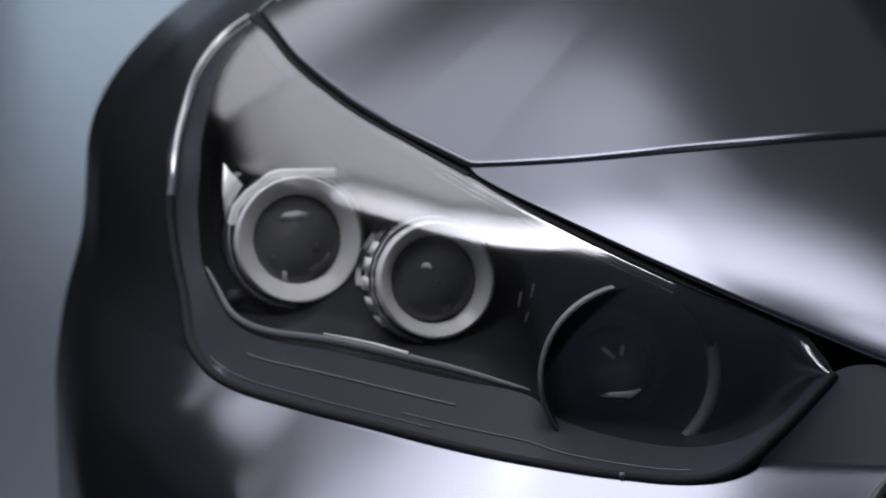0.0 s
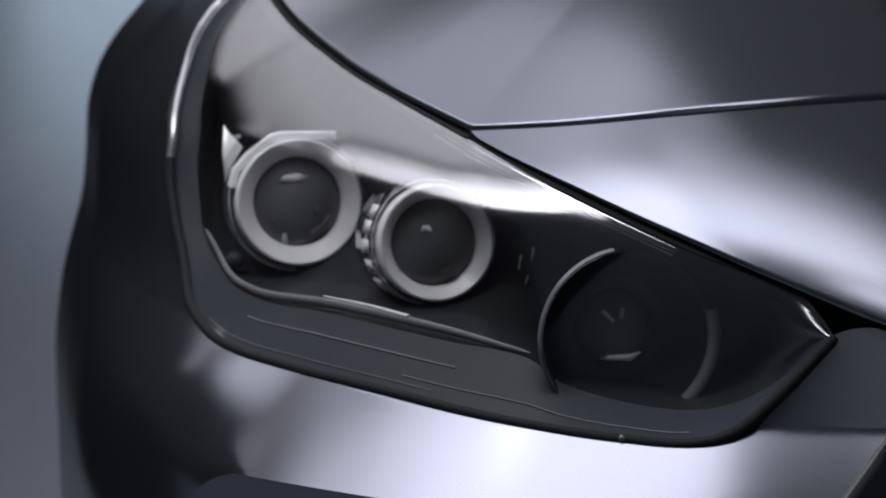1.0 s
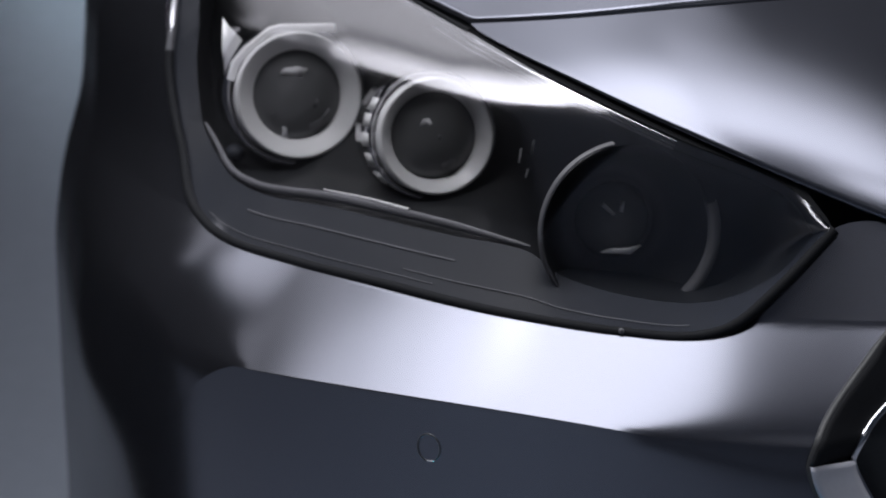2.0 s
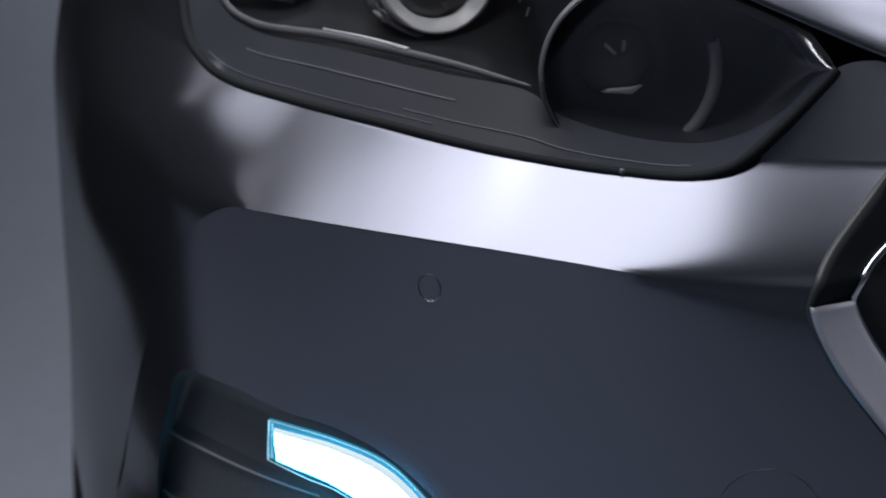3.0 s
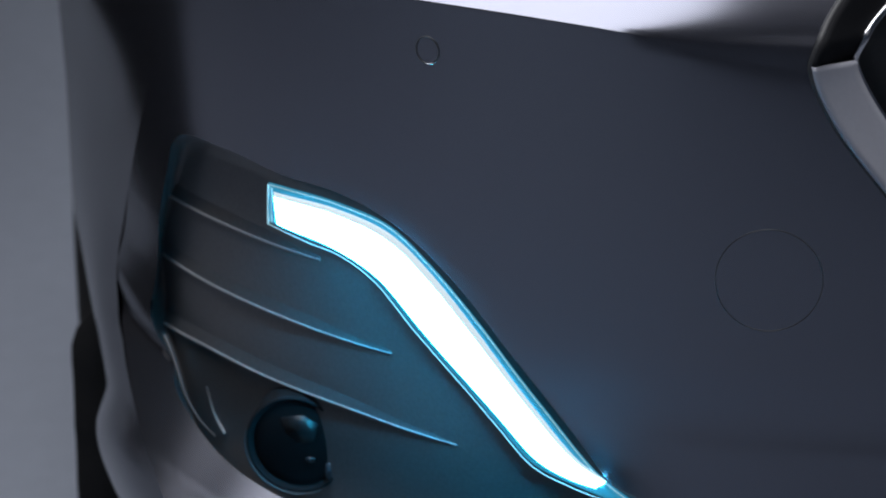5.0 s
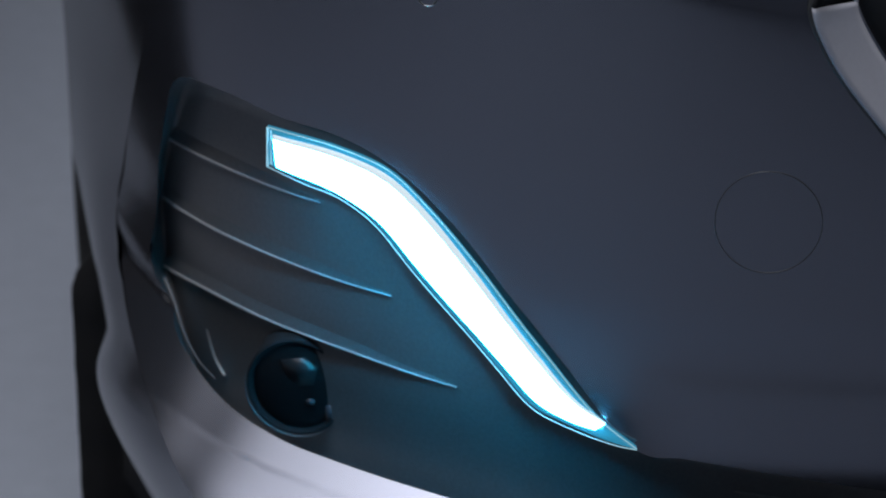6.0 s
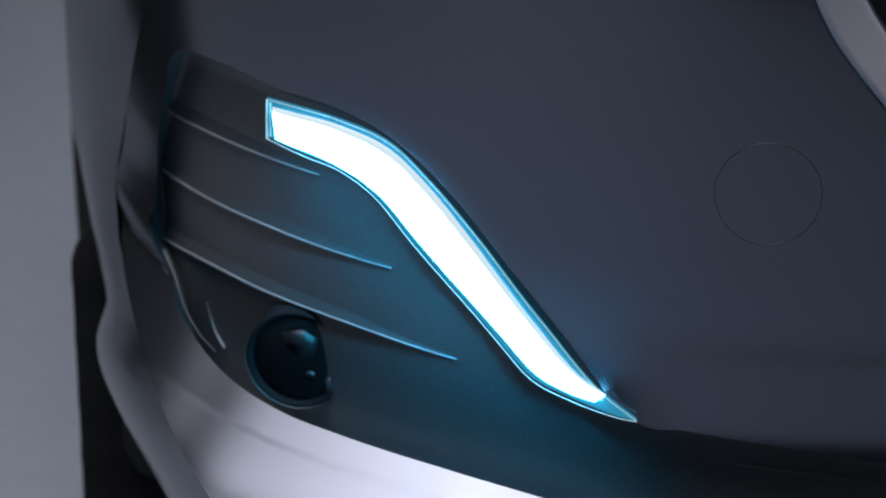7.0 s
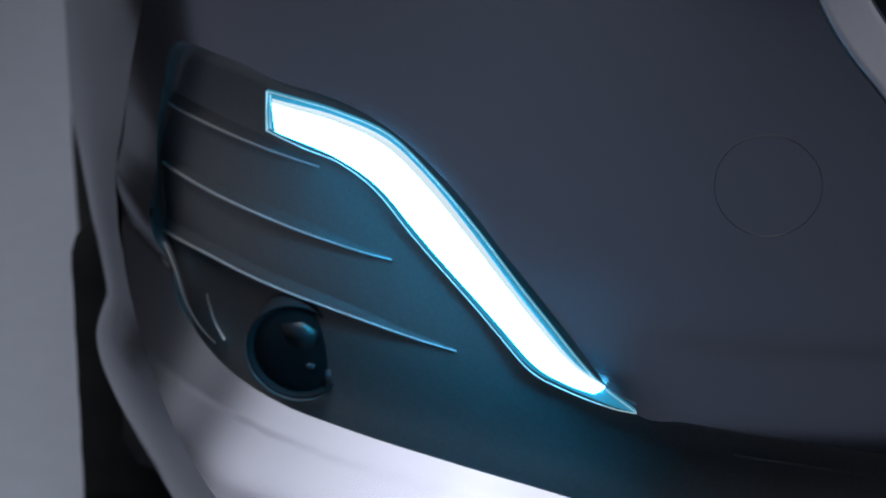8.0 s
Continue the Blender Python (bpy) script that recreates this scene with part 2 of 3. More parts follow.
def grid_of(rows):
    bm = bmesh.new()
    grid(bm, rows)
    return bm


def fair(lines):
    """Draws a sheet's heights on to one smooth cubic surface; its lower edge stays where it is."""
    p = np.array([[tuple(v) for v in line] for line in lines])
    x, y = p[..., 0] - p[..., 0].mean(), p[..., 1] - p[..., 1].mean()
    terms = np.stack([x ** a * y ** b for a in range(4) for b in range(4 - a)], -1)
    flat = terms.reshape(-1, terms.shape[-1])
    smooth = (flat @ np.linalg.lstsq(flat, p[..., 2].ravel(), rcond=None)[0]).reshape(x.shape)
    keep = (np.linspace(1, 0, len(lines)) ** 3)[:, None]
    p[..., 2] = smooth + keep * (p[:1, :, 2] - smooth[:1])
    return [[tuple(v) for v in line] for line in p]


def skin(bm, low, high, cols, rows, mode=0, deep=lambda k, m: 0.0, faired=False):
    """A sheet of the body between two curves of (s, z)."""
    a, b = spline(low, cols), spline(high, cols)
    lines = []
    for j in range(rows):
        m = j / (rows - 1)
        line = (1 - m) * a + m * b
        lines.append([body(s, z, deep(i / (cols - 1), m), mode) for i, (s, z) in enumerate(line)])
    grid(bm, fair(lines) if faired else lines)
    return bm


def tube(bm, places, radius, sides=8, flat=1.0):
    """A round bar along places, tapered by radius(k) or of one radius."""
    pts = [Vector(p) for p in places]
    rings = []
    for i, p in enumerate(pts):
        d = (pts[min(i + 1, len(pts) - 1)] - pts[max(i - 1, 0)]).normalized()
        side = d.cross(Vector((0, 1, 0.2))).normalized()
        up = side.cross(d).normalized()
        r = radius(i / (len(pts) - 1)) if callable(radius) else radius
        rings.append([p + (side * math.cos(q) + up * math.sin(q) * flat) * r for q in np.linspace(0, 2 * math.pi, sides + 1)])
    grid(bm, rings)
    return bm


def along(points, count, deep, mode=0):
    return [body(s, z, deep, mode) for s, z in spline(points, count)]


def lathe(bm, profile, m, sides=64):
    """A turned shape: profile of (radius, height), its axis along z of the pose m."""
    rings = [[m @ Vector((r * math.cos(q), r * math.sin(q), h)) for q in np.linspace(0, 2 * math.pi, sides + 1)] for r, h in profile]
    grid(bm, rings)
    return bm


def facing(x, y, z, turn=0.0, lift=0.0):
    """A pose at a place in the car's front whose z axis points out, turned about the upright and lifted."""
    return Matrix.Translation((x, y, z)) @ Matrix.Rotation(YAW + radians(turn), 4, "Z") @ Matrix.Rotation(radians(90 - lift), 4, "X")


# ---- the studio ----
def slab(name, x0, x1, y0, y1, z0, z1, mat, label, category):
    bm = bmesh.new()
    bmesh.ops.create_cube(bm, size=1)
    bmesh.ops.scale(bm, vec=(x1 - x0, y1 - y0, z1 - z0), verts=bm.verts)
    bmesh.ops.translate(bm, vec=((x0 + x1) / 2, (y0 + y1) / 2, (z0 + z1) / 2), verts=bm.verts)
    return tagged(part(name, bm, mat, smooth=False), label, category, kind="structure")


GROUND = -0.13


def cyclorama():
    """Floor and backdrop in one sheet, with a broad cove between them."""
    line = [(-4.0, 0.0), (0.0, 0.0), (3.0, 0.0)]
    line += [(3.0 + 3.4 * math.sin(q), 3.4 - 3.4 * math.cos(q)) for q in np.linspace(0.05, math.pi / 2, 24)] + [(6.4, 4.0)]
    bm = bmesh.new()
    grid(bm, [[(x, y, z + GROUND) for x in np.linspace(-3.3, 6, 13)] for y, z in line])
    return tagged(part("floor", bm, FLOOR), "seamless grey studio floor curving up into the backdrop", "floor", kind="structure")


cyclorama()
slab("wall_north", -6, 6, 6.5, 6.7, GROUND, 4, WALL, "plain grey studio wall", "wall")
slab("wall_south", -6, 6, -4.2, -4, GROUND, 4, WALL, "plain grey studio wall", "wall")
# Unseen wall, kept near-black so that the fender mirrors something dark.
slab("wall_west", -3.4, -3.2, -4, 6.5, GROUND, 4, DARK_WALL, "dark studio wall", "wall")
# Black flag added out of view, to darken what the fender reflects.
bm = bmesh.new()
for y0, y1, z0, z1 in ((0, 0.55, -0.02, 0.6), (0.55, 3.8, -0.02, 1.3), (0.3, 0.34, GROUND, -0.02), (3.4, 3.44, GROUND, -0.02)):
    box = bmesh.ops.create_cube(bm, size=1)["verts"]
    bmesh.ops.scale(bm, vec=(0.05, y1 - y0, z1 - z0), verts=box)
    bmesh.ops.translate(bm, vec=(0, (y0 + y1) / 2, (z0 + z1) / 2), verts=box)
bmesh.ops.transform(bm, matrix=pose(-0.847, 1.79, 0, 0, 0, 5.2), verts=bm.verts)
tagged(part("added_flag", bm, BLACK_CLOTH, smooth=False), "unseen black cloth screen on two low posts, added to darken the fender", "screen", kind="structure")
slab("wall_east", 6, 6.2, -4, 6.5, GROUND, 4, WALL, "plain grey studio wall", "wall")
slab("ceiling", -6.2, 6.2, -4.2, 6.7, 4, 4.1, CEILING, "grey studio ceiling", "ceiling")

# ---- the car ----
car = tagged(new("car"), "silver-grey metallic hatchback with its bumper light lit", "car")
car.empty_display_size = 0.1

LAMP_LOW = [(1.19, 0.735), (1.179, 0.719), (1.143, 0.686), (1.079, 0.65), (1.02, 0.636), (0.968, 0.629), (0.903, 0.626), (0.78, 0.625),
            (0.676, 0.62), (0.589, 0.616), (0.538, 0.616), (0.511, 0.623), (0.482, 0.644), (0.444, 0.677)]
LAMP_UP = [(1.19, 0.735), (1.201, 0.754), (1.245, 0.792), (1.30, 0.827), (1.318, 0.847), (1.314, 0.861), (1.314, 0.861), (1.241, 0.852),
           (1.132, 0.831), (1.024, 0.811), (0.92, 0.795), (0.797, 0.776), (0.668, 0.75), (0.562, 0.724), (0.475, 0.699), (0.444, 0.677)]
NOSE_LOW = [(0.25, 0.64), (0.409, 0.684), (0.475, 0.704), (0.563, 0.729), (0.671, 0.755), (0.788, 0.777)]
SEAM = [(0.25, 0.802), (0.38, 0.803), (0.477, 0.8015), (0.584, 0.7965), (0.697, 0.789), (0.802, 0.780)]
CREASE_SIDE = [CREASE[-1], (0.918, 0.556), (0.951, 0.536), (0.992, 0.495), (1.018, 0.459), (1.086, 0.365), (1.137, 0.283)]
RIM = [(1.137, 0.283), (1.116, 0.2514), (1.070, 0.2385), (0.995, 0.2234), (0.931, 0.2114), (0.874, 0.1993), (0.817, 0.1856), (0.774, 0.1735), (0.705, 0.15)]
RECESS_TOP = [(1.047, 0.280), (1.031, 0.339), (1.004, 0.391), (0.976, 0.430), (0.905, 0.440), (0.841, 0.4375), (0.785, 0.437), (0.739, 0.4255),
              (0.693, 0.395), (0.651, 0.352), (0.61, 0.308), (0.553, 0.256), (0.526, 0.253), (0.478, 0.248), (0.392, 0.237), (0.30, 0.225)]
RECESS_LOW = [(1.047, 0.280), (1.036, 0.263), (1.005, 0.2526), (0.976, 0.243), (0.942, 0.2376), (0.874, 0.2297), (0.810, 0.2266), (0.761, 0.2265),
              (0.713, 0.226), (0.672, 0.225), (0.593, 0.2206), (0.50, 0.21), (0.30, 0.195)]
# lower edge of the side, from the wheel arch down to the chin
SIDE_EDGE = [(-0.332, 1.90, 0.215), (-0.314, 1.82, 0.207), (-0.290, 1.72, 0.183), (-0.269, 1.63, 0.172), (-0.265, 1.602, 0.174), (-0.271, 1.585, 0.155),
             (-0.268, 1.565, 0.145), (-0.252, 1.52, 0.135), (-0.229, 1.47, 0.124), (-0.195, 1.41, 0.102), (-0.163, 1.36, 0.081)]
# bumper: band below the headlight, broad plate, lower lip and the corner that turns to the wheel
bm = bmesh.new()
skin(bm, [(0.36, 0.664), (0.41, 0.614), (0.436, 0.595), CREASE[0], CREASE[0]] + CREASE[1:], [(0.36, 0.668), (0.409, 0.681)] + LAMP_LOW[:4:-1], 160, 30, 6)
skin(bm, RECESS_TOP[::-1], [(0.33, 0.39), (0.408, 0.478), (0.441, 0.518), (0.456, 0.545), CREASE[0], CREASE[0]] + CREASE[1:] + CREASE_SIDE[1:], 180, 60, 5)
skin(bm, RIM + [(0.60, 0.15), (0.30, 0.14)], RECESS_LOW, 140, 30, 7)
skin(bm, [CREASE[-1], (0.968, 0.629)], [(1.6, 0.565), (1.61, 0.64)], 30, 50, 6)
bumper = part("bumper", bm, PAINT, car)
# Black strip along the crease, coloured to stand for the shade line there.
line = CREASE + CREASE_SIDE[1:4]
part("crease_shade", grid_of([along(line, 160, 0.0004, 5), [Vector(p).lerp(Vector(q), 0.5) + Vector((0, 0.004, -0.001)) for p, q in zip(along(line, 160, 0, 5), along(line, 160, 0, 6))], along(line, 160, 0.0004, 6)]),
     SEAL, bumper, "dark strip put in for the shade under the band")
bm = bmesh.new()
front_edge = spline(CREASE_SIDE + RIM[1:8], 110)
back_edge = [Vector(p) for p in spline([body(1.6, 0.565, 0, 2), body(1.57, 0.40, 0, 2), body(1.52, 0.30, 0, 2)] + SIDE_EDGE, 110)]
back_sz = spline([(1.6, 0.565), (1.57, 0.40), (1.521, 0.255), (1.416, 0.228), (1.323, 0.228), (1.222, 0.228), (1.121, 0.223), (1.045, 0.216), (0.955, 0.212)], 110)
rows = []
for q in np.linspace(0, 1, 40):
    row = []
    for (s, z), far, (s2, z2) in zip(front_edge, back_edge, back_sz):
        near = Vector(body(s, z, 0, 1))
        flat = near.lerp(far, q) + Vector((-0.9, -0.3, 0)) * 0.006 * math.sin(math.pi * q)
        row.append(Vector(body(s + (s2 - s) * q, z + (z2 - z) * q, 0, 2)).lerp(flat, ease(z, 0.52, 0.40)))
    rows.append(row)
rows.append([p + Vector((0.004, 0.004, -0.002)) for p in rows[-1]])
rows.append([p + Vector((0.03, 0.02, 0.004)) for p in rows[-1]])
grid(bm, rows)
part("bumper_side", bm, PAINT, bumper, "grey painted side of the bumper")

hood = part("hood", skin(bmesh.new(), [(a, b - 0.0018) for a, b in SEAM[:-1]] + [(0.802, 0.781), (0.802, 0.781), (0.92, 0.7975), (1.024, 0.8135), (1.132, 0.8335), (1.241, 0.8545), (1.304, 0.8645)],
                         [(0.2, 1.0), (0.6, 1.0), (0.9, 1.0), (1.345, 0.99)], 160, 44, 2, faired=True), PAINT, car, thick=0.003)
nose = part("nose_panel", skin(bmesh.new(), NOSE_LOW, SEAM, 120, 30, 0, lambda k, m: 0.0015), PAINT, car, thick=0.003)
fender = part("fender", skin(bmesh.new(), [(0.968, 0.629), (1.02, 0.636), (1.079, 0.65), (1.143, 0.686), (1.179, 0.719)] + LAMP_UP[:6] + [(1.32, 0.868), (1.36, 0.99)],
                             [(1.61, 0.64), (1.62, 0.72), (1.65, 0.85), (1.7, 0.99)], 140, 50, 2), PAINT, car)
bm = bmesh.new()
skin(bm, [(0.25, 0.2), (0.6, 0.2), (0.9, 0.25)], [(0.25, 0.56), (0.6, 0.56), (0.95, 0.56)], 30, 20, 3, lambda k, m: 0.13)
skin(bm, [(0.25, 0.57), (0.6, 0.57), (0.95, 0.57)], [(0.25, 0.9), (0.6, 0.9), (1.0, 0.88)], 30, 20, 0, lambda k, m: 0.20)
part("inner_shell", bm, BLACK, car, "black inner structure", thick=0.002)

# headlight
LEDGE_LINE = [(1.158, 0.755), (1.131, 0.716), (1.1, 0.686), (1.041, 0.664), (0.98, 0.656), (0.865, 0.657), (0.738, 0.654), (0.665, 0.65), (0.634, 0.638),
              (0.527, 0.629), (0.477, 0.647), (0.453, 0.669)]
BEZEL_LINE = [(1.158, 0.755), (1.206, 0.793), (1.262, 0.827), (1.278, 0.851), (1.278, 0.851), (1.109, 0.819), (0.906, 0.786), (0.661, 0.74), (0.557, 0.714), (0.47, 0.688), (0.453, 0.669)]
headlight = part("headlight", skin(bmesh.new(), LEDGE_LINE, BEZEL_LINE, 120, 30, 2, lambda k, m: 0.03 + 0.125 * math.sin(math.pi * m) ** 0.22), HOUSING, car,
                 "dark headlight housing with round projectors")
part("ledge", skin(bmesh.new(), LAMP_LOW, LEDGE_LINE, 140, 12, 2, lambda k, m: 0.006 + 0.024 * m), LEDGE, headlight, "smoked grey inner ledge")
part("upper_bezel", skin(bmesh.new(), LAMP_UP, BEZEL_LINE, 140, 10, 2, lambda k, m: 0.006 + 0.024 * m), LEDGE, headlight, "dark upper bezel")
cover = part("lens_cover", skin(bmesh.new(), LAMP_LOW, LAMP_UP, 160, 44, 8, lambda k, m: 0.002 - 0.003 * math.sin(math.pi * m)), GLASS, headlight, "clear glossy lens cover")
cover.visible_shadow = False
part("seal", tube(bmesh.new(), along(LAMP_LOW, 120, 0.002, 2), 0.0036), SEAL, headlight, "black rubber seal")
part("upper_seal", skin(bmesh.new(), LAMP_UP[11:], [(0.797, 0.782), (0.671, 0.759), (0.563, 0.733), (0.475, 0.706), (0.449, 0.684)], 60, 6, 0, lambda k, m: 0.005), SEAL, headlight, "black rubber seal")
part("hood_seal", tube(bmesh.new(), along(LAMP_UP[6:12], 60, 0.004, 2), 0.0020), SEAL, headlight, "black rubber seal")
part("hood_gap", skin(bmesh.new(), LAMP_UP[6:12], [(1.32, 0.876), (1.241, 0.864), (1.132, 0.843), (1.024, 0.823), (0.92, 0.807), (0.797, 0.790)], 60, 6, 2, lambda k, m: 0.006), SEAL, headlight, "black gap filler")
part("cover_edge", tube(bmesh.new(), along(LAMP_UP[:6], 60, 0.002, 2), 0.0035), EDGE, headlight, "thick grey edge of the lens cover")
part("light_guide", tube(bmesh.new(), along([(1.10, 0.689), (1.041, 0.667), (0.985, 0.660), (0.869, 0.663), (0.74, 0.66), (0.665, 0.653)], 80, 0.031, 2), lambda k: 0.0008 + 0.0030 * math.sin(math.pi * k) ** 0.5, 8, 0.6), GUIDE, headlight, "grey light guide strip")
part("trim_line", tube(bmesh.new(), along([(0.894, 0.667), (0.837, 0.667), (0.787, 0.665)], 40, 0.028, 2), lambda k: 0.0006 + 0.0008 * k), SILVER, headlight, "thin bright trim line")


def between(low, high, f, start, end, deep, count=60):
    """Places along the sheet between two curves, at the fraction f, over a stretch of its length."""
    a, b = spline(low, 200), spline(high, 200)
    pick = np.linspace(start * 199, end * 199, count).astype(int)
    return [body(*((1 - f) * a[i] + f * b[i]), deep, 2) for i in pick]


for f, start, end, wide in ((0.62, 0.30, 0.62, 0.0007), (0.30, 0.56, 0.86, 0.0005), (0.18, 0.25, 0.6, 0.0004)):
    part("ledge_line", tube(bmesh.new(), between(LAMP_LOW, LEDGE_LINE, f, start, end, 0.006 + 0.024 * f - 0.0008), wide, 6), GUIDE, headlight, "thin grey edge line")
for f, start, end, wide in ((0.30, 0.55, 0.88, 0.0013), (0.62, 0.62, 0.88, 0.0010), (0.95, 0.60, 0.88, 0.0013)):
    part("bezel_line", tube(bmesh.new(), between(LAMP_UP, BEZEL_LINE, f, start, end, 0.006 + 0.024 * f - 0.0035), wide, 8), CHROME, headlight, "thin glossy bezel rib")


def plate(bm, m, outline, h0, h1):
    """A flat piece with thickness from an outline in the pose m."""
    lo, hi = [bm.verts.new(m @ Vector((x, y, h0))) for x, y in outline], [bm.verts.new(m @ Vector((x, y, h1))) for x, y in outline]
    bm.faces.new(hi)
    bm.faces.new(lo[::-1])
    for k in range(len(outline)):
        n = (k + 1) % len(outline)
        bm.faces.new((lo[k], lo[n], hi[n], hi[k]))
    return bm


def behind(x, y, z):
    """A place set a little deeper into the lamp, in line with the tripod."""
    return 1.03 * x, 1.03 * y, EYE_Z + 1.03 * (z - EYE_Z)


def projector(x, y, z, face, lens, rim, glints):
    """A projector lamp: barrel with an outer rim, a broad ring that slopes in, a dome, and plates on it for highlights
    and inner pieces.
    """
    m = facing(x, y, z, 2, 6)
    part("projector_barrel", lathe(bmesh.new(), [(rim - 0.003, -0.060), (rim, -0.056), (rim, -0.014), (rim - 0.0012, -0.012), (rim - 0.003, -0.014), (rim - 0.004, -0.030)], m), CHROME, headlight, "chrome projector barrel")
    part("projector_ring", lathe(bmesh.new(), [(lens - 0.001, -0.03), (lens - 0.0005, -0.0090), (lens + 0.0008, -0.0080), (face - 0.0025, -0.0005), (face - 0.001, 0.0003), (face, -0.001), (face, -0.035)], m), SILVER, headlight, "satin silver projector ring")
    part("projector_lens", lathe(bmesh.new(), [(lens * math.sin(q), -0.016 + 0.012 * math.cos(q)) for q in np.linspace(math.pi / 2, 0.001, 20)], m), PROJECTOR, headlight, "dark domed projector lens")
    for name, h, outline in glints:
        part(name, plate(bmesh.new(), m, [(x * lens, y * lens) for x, y in outline], h - 0.003, h), SMOKE if name == "inner_arc" else PALE, headlight, "small plate laid on for highlights and pieces in the projector lens")
    return m


# The shutter and pin are lens highlights, laid on as pale plates.
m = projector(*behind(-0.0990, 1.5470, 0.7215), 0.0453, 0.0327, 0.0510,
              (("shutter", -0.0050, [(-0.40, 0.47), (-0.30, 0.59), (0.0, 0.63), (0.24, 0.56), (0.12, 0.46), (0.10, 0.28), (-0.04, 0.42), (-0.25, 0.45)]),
               ("pin_glint", -0.0082, [(-0.36, -0.62), (-0.27, -0.60), (-0.25, -0.92), (-0.36, -0.90)]),
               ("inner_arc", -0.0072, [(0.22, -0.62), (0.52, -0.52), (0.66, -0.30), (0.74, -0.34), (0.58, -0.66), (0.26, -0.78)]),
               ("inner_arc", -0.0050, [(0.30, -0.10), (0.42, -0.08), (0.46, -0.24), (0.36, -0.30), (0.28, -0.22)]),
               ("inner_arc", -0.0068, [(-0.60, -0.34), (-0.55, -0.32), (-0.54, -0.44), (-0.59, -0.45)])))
bm = bmesh.new()
tube(bm, [m @ Vector(p) for p in ((-0.047, 0.012, -0.012), (-0.044, 0.024, -0.010), (-0.0345, 0.034, -0.008), (-0.018, 0.0465, -0.006), (-0.012, 0.0478, -0.006), (0.010, 0.0475, -0.006), (0.028, 0.0470, -0.006))], 0.0032, 8, 0.6)
part("projector_hood", bm, SILVER, headlight, "angular bright projector hood")
part("spur", plate(bmesh.new(), m, [(-0.0500, 0.0560), (-0.0460, 0.0500), (-0.0370, 0.0400), (-0.0460, 0.0260), (-0.0505, 0.0150), (-0.0515, 0.0350)], -0.022, -0.019), SILVER, headlight, "pale pointed bracket")
part("bezel_stud", lathe(bmesh.new(), [(0.0065, -0.01), (0.006, 0.0), (0.004, 0.003), (0.0005, 0.004)], m @ Matrix.Translation((-0.044, -0.041, -0.018)), 20), LEDGE, headlight, "small round stud")
# Its shutter piece too is a highlight in the form of a plate.
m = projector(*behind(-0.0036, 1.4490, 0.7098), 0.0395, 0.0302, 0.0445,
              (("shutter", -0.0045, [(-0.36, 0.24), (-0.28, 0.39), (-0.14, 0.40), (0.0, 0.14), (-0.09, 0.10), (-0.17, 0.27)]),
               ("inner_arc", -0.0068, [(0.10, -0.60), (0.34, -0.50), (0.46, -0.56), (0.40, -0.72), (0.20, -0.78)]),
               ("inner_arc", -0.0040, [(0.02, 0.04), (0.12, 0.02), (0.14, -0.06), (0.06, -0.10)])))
for a in (150, 165, 182, 200, 218):
    q = radians(a)
    part("cooling_tab", plate(bmesh.new(), m @ Matrix.Rotation(q, 4, "Z"), [(0.041, -0.0045), (0.0455, -0.0045), (0.0455, 0.0045), (0.041, 0.0045)], -0.030, -0.014), SILVER, headlight, "small silver tab")
for x, y, h in ((0.055, -0.020, 0.010), (0.0595, -0.030, 0.006), (0.064, -0.014, 0.009)):
    part("glint_fin", plate(bmesh.new(), m, [(x, y), (x + 0.0006, y), (x + 0.0026, y + h), (x + 0.0018, y + h)], 0.0015, 0.004), SILVER, headlight, "thin bright fin")
m = facing(0.1139, 1.3590, 0.6665) @ Matrix.Scale(1.08, 4)
for a, b, inner, lift in ((100, 222, 0.0503, 0.0), (-72, 20, 0.0462, 0.010)):
    bm = bmesh.new()
    rings = []
    for q in np.linspace(radians(a), radians(b), 40):
        rings.append([m @ Vector((r * math.cos(q), r * math.sin(q), h + lift)) for r, h in ((inner, -0.006), (inner + 0.0002, 0.0), (0.0508, 0.001), (0.052, 0.0), (0.0522, -0.004))])
    grid(bm, rings)
    part("reflector_arc", bm, SMOKE, headlight, "smoked grey light arc")
part("reflector_bowl", lathe(bmesh.new(), [(0.0497, -0.001), (0.048, -0.008), (0.042, -0.02), (0.034, -0.03), (0.026, -0.036), (0.0235, -0.03), (0.022, -0.036)], m), HOUSING, headlight, "dark reflector bowl")
for k in range(6):
    part("light_rib", plate(bmesh.new(), m @ Matrix.Rotation(radians(-58 - 2.1 * k), 4, "Z"), [(0.0465, -0.0004), (0.0515, -0.0004), (0.0515, 0.0004), (0.0465, 0.0004)], 0.006, 0.0135), PALE, headlight, "fine bright rib")
part("reflector_lens", lathe(bmesh.new(), [(0.022 * math.sin(q), -0.034 + 0.016 * math.cos(q)) for q in np.linspace(math.pi / 2, 0.001, 14)], m), PROJECTOR, headlight, "dark glass lens")
# Streaks of light on the reflector lens, modelled as thin silver plates.
for outline in ([(-0.5, 0.52), (-0.42, 0.60), (-0.12, 0.30), (-0.2, 0.26)], [(0.0, 0.35), (0.04, 0.62), (0.12, 0.62), (0.08, 0.33)], [(-0.5, -0.72), (0.3, -0.80), (0.6, -0.58), (0.3, -0.62), (-0.3, -0.64)]):
    part("lens_glint", plate(bmesh.new(), m, [(x * 0.022, y * 0.022) for x, y in outline], -0.020, -0.0165), SILVER, headlight, "silver plate laid in for a highlight on the reflector lens")
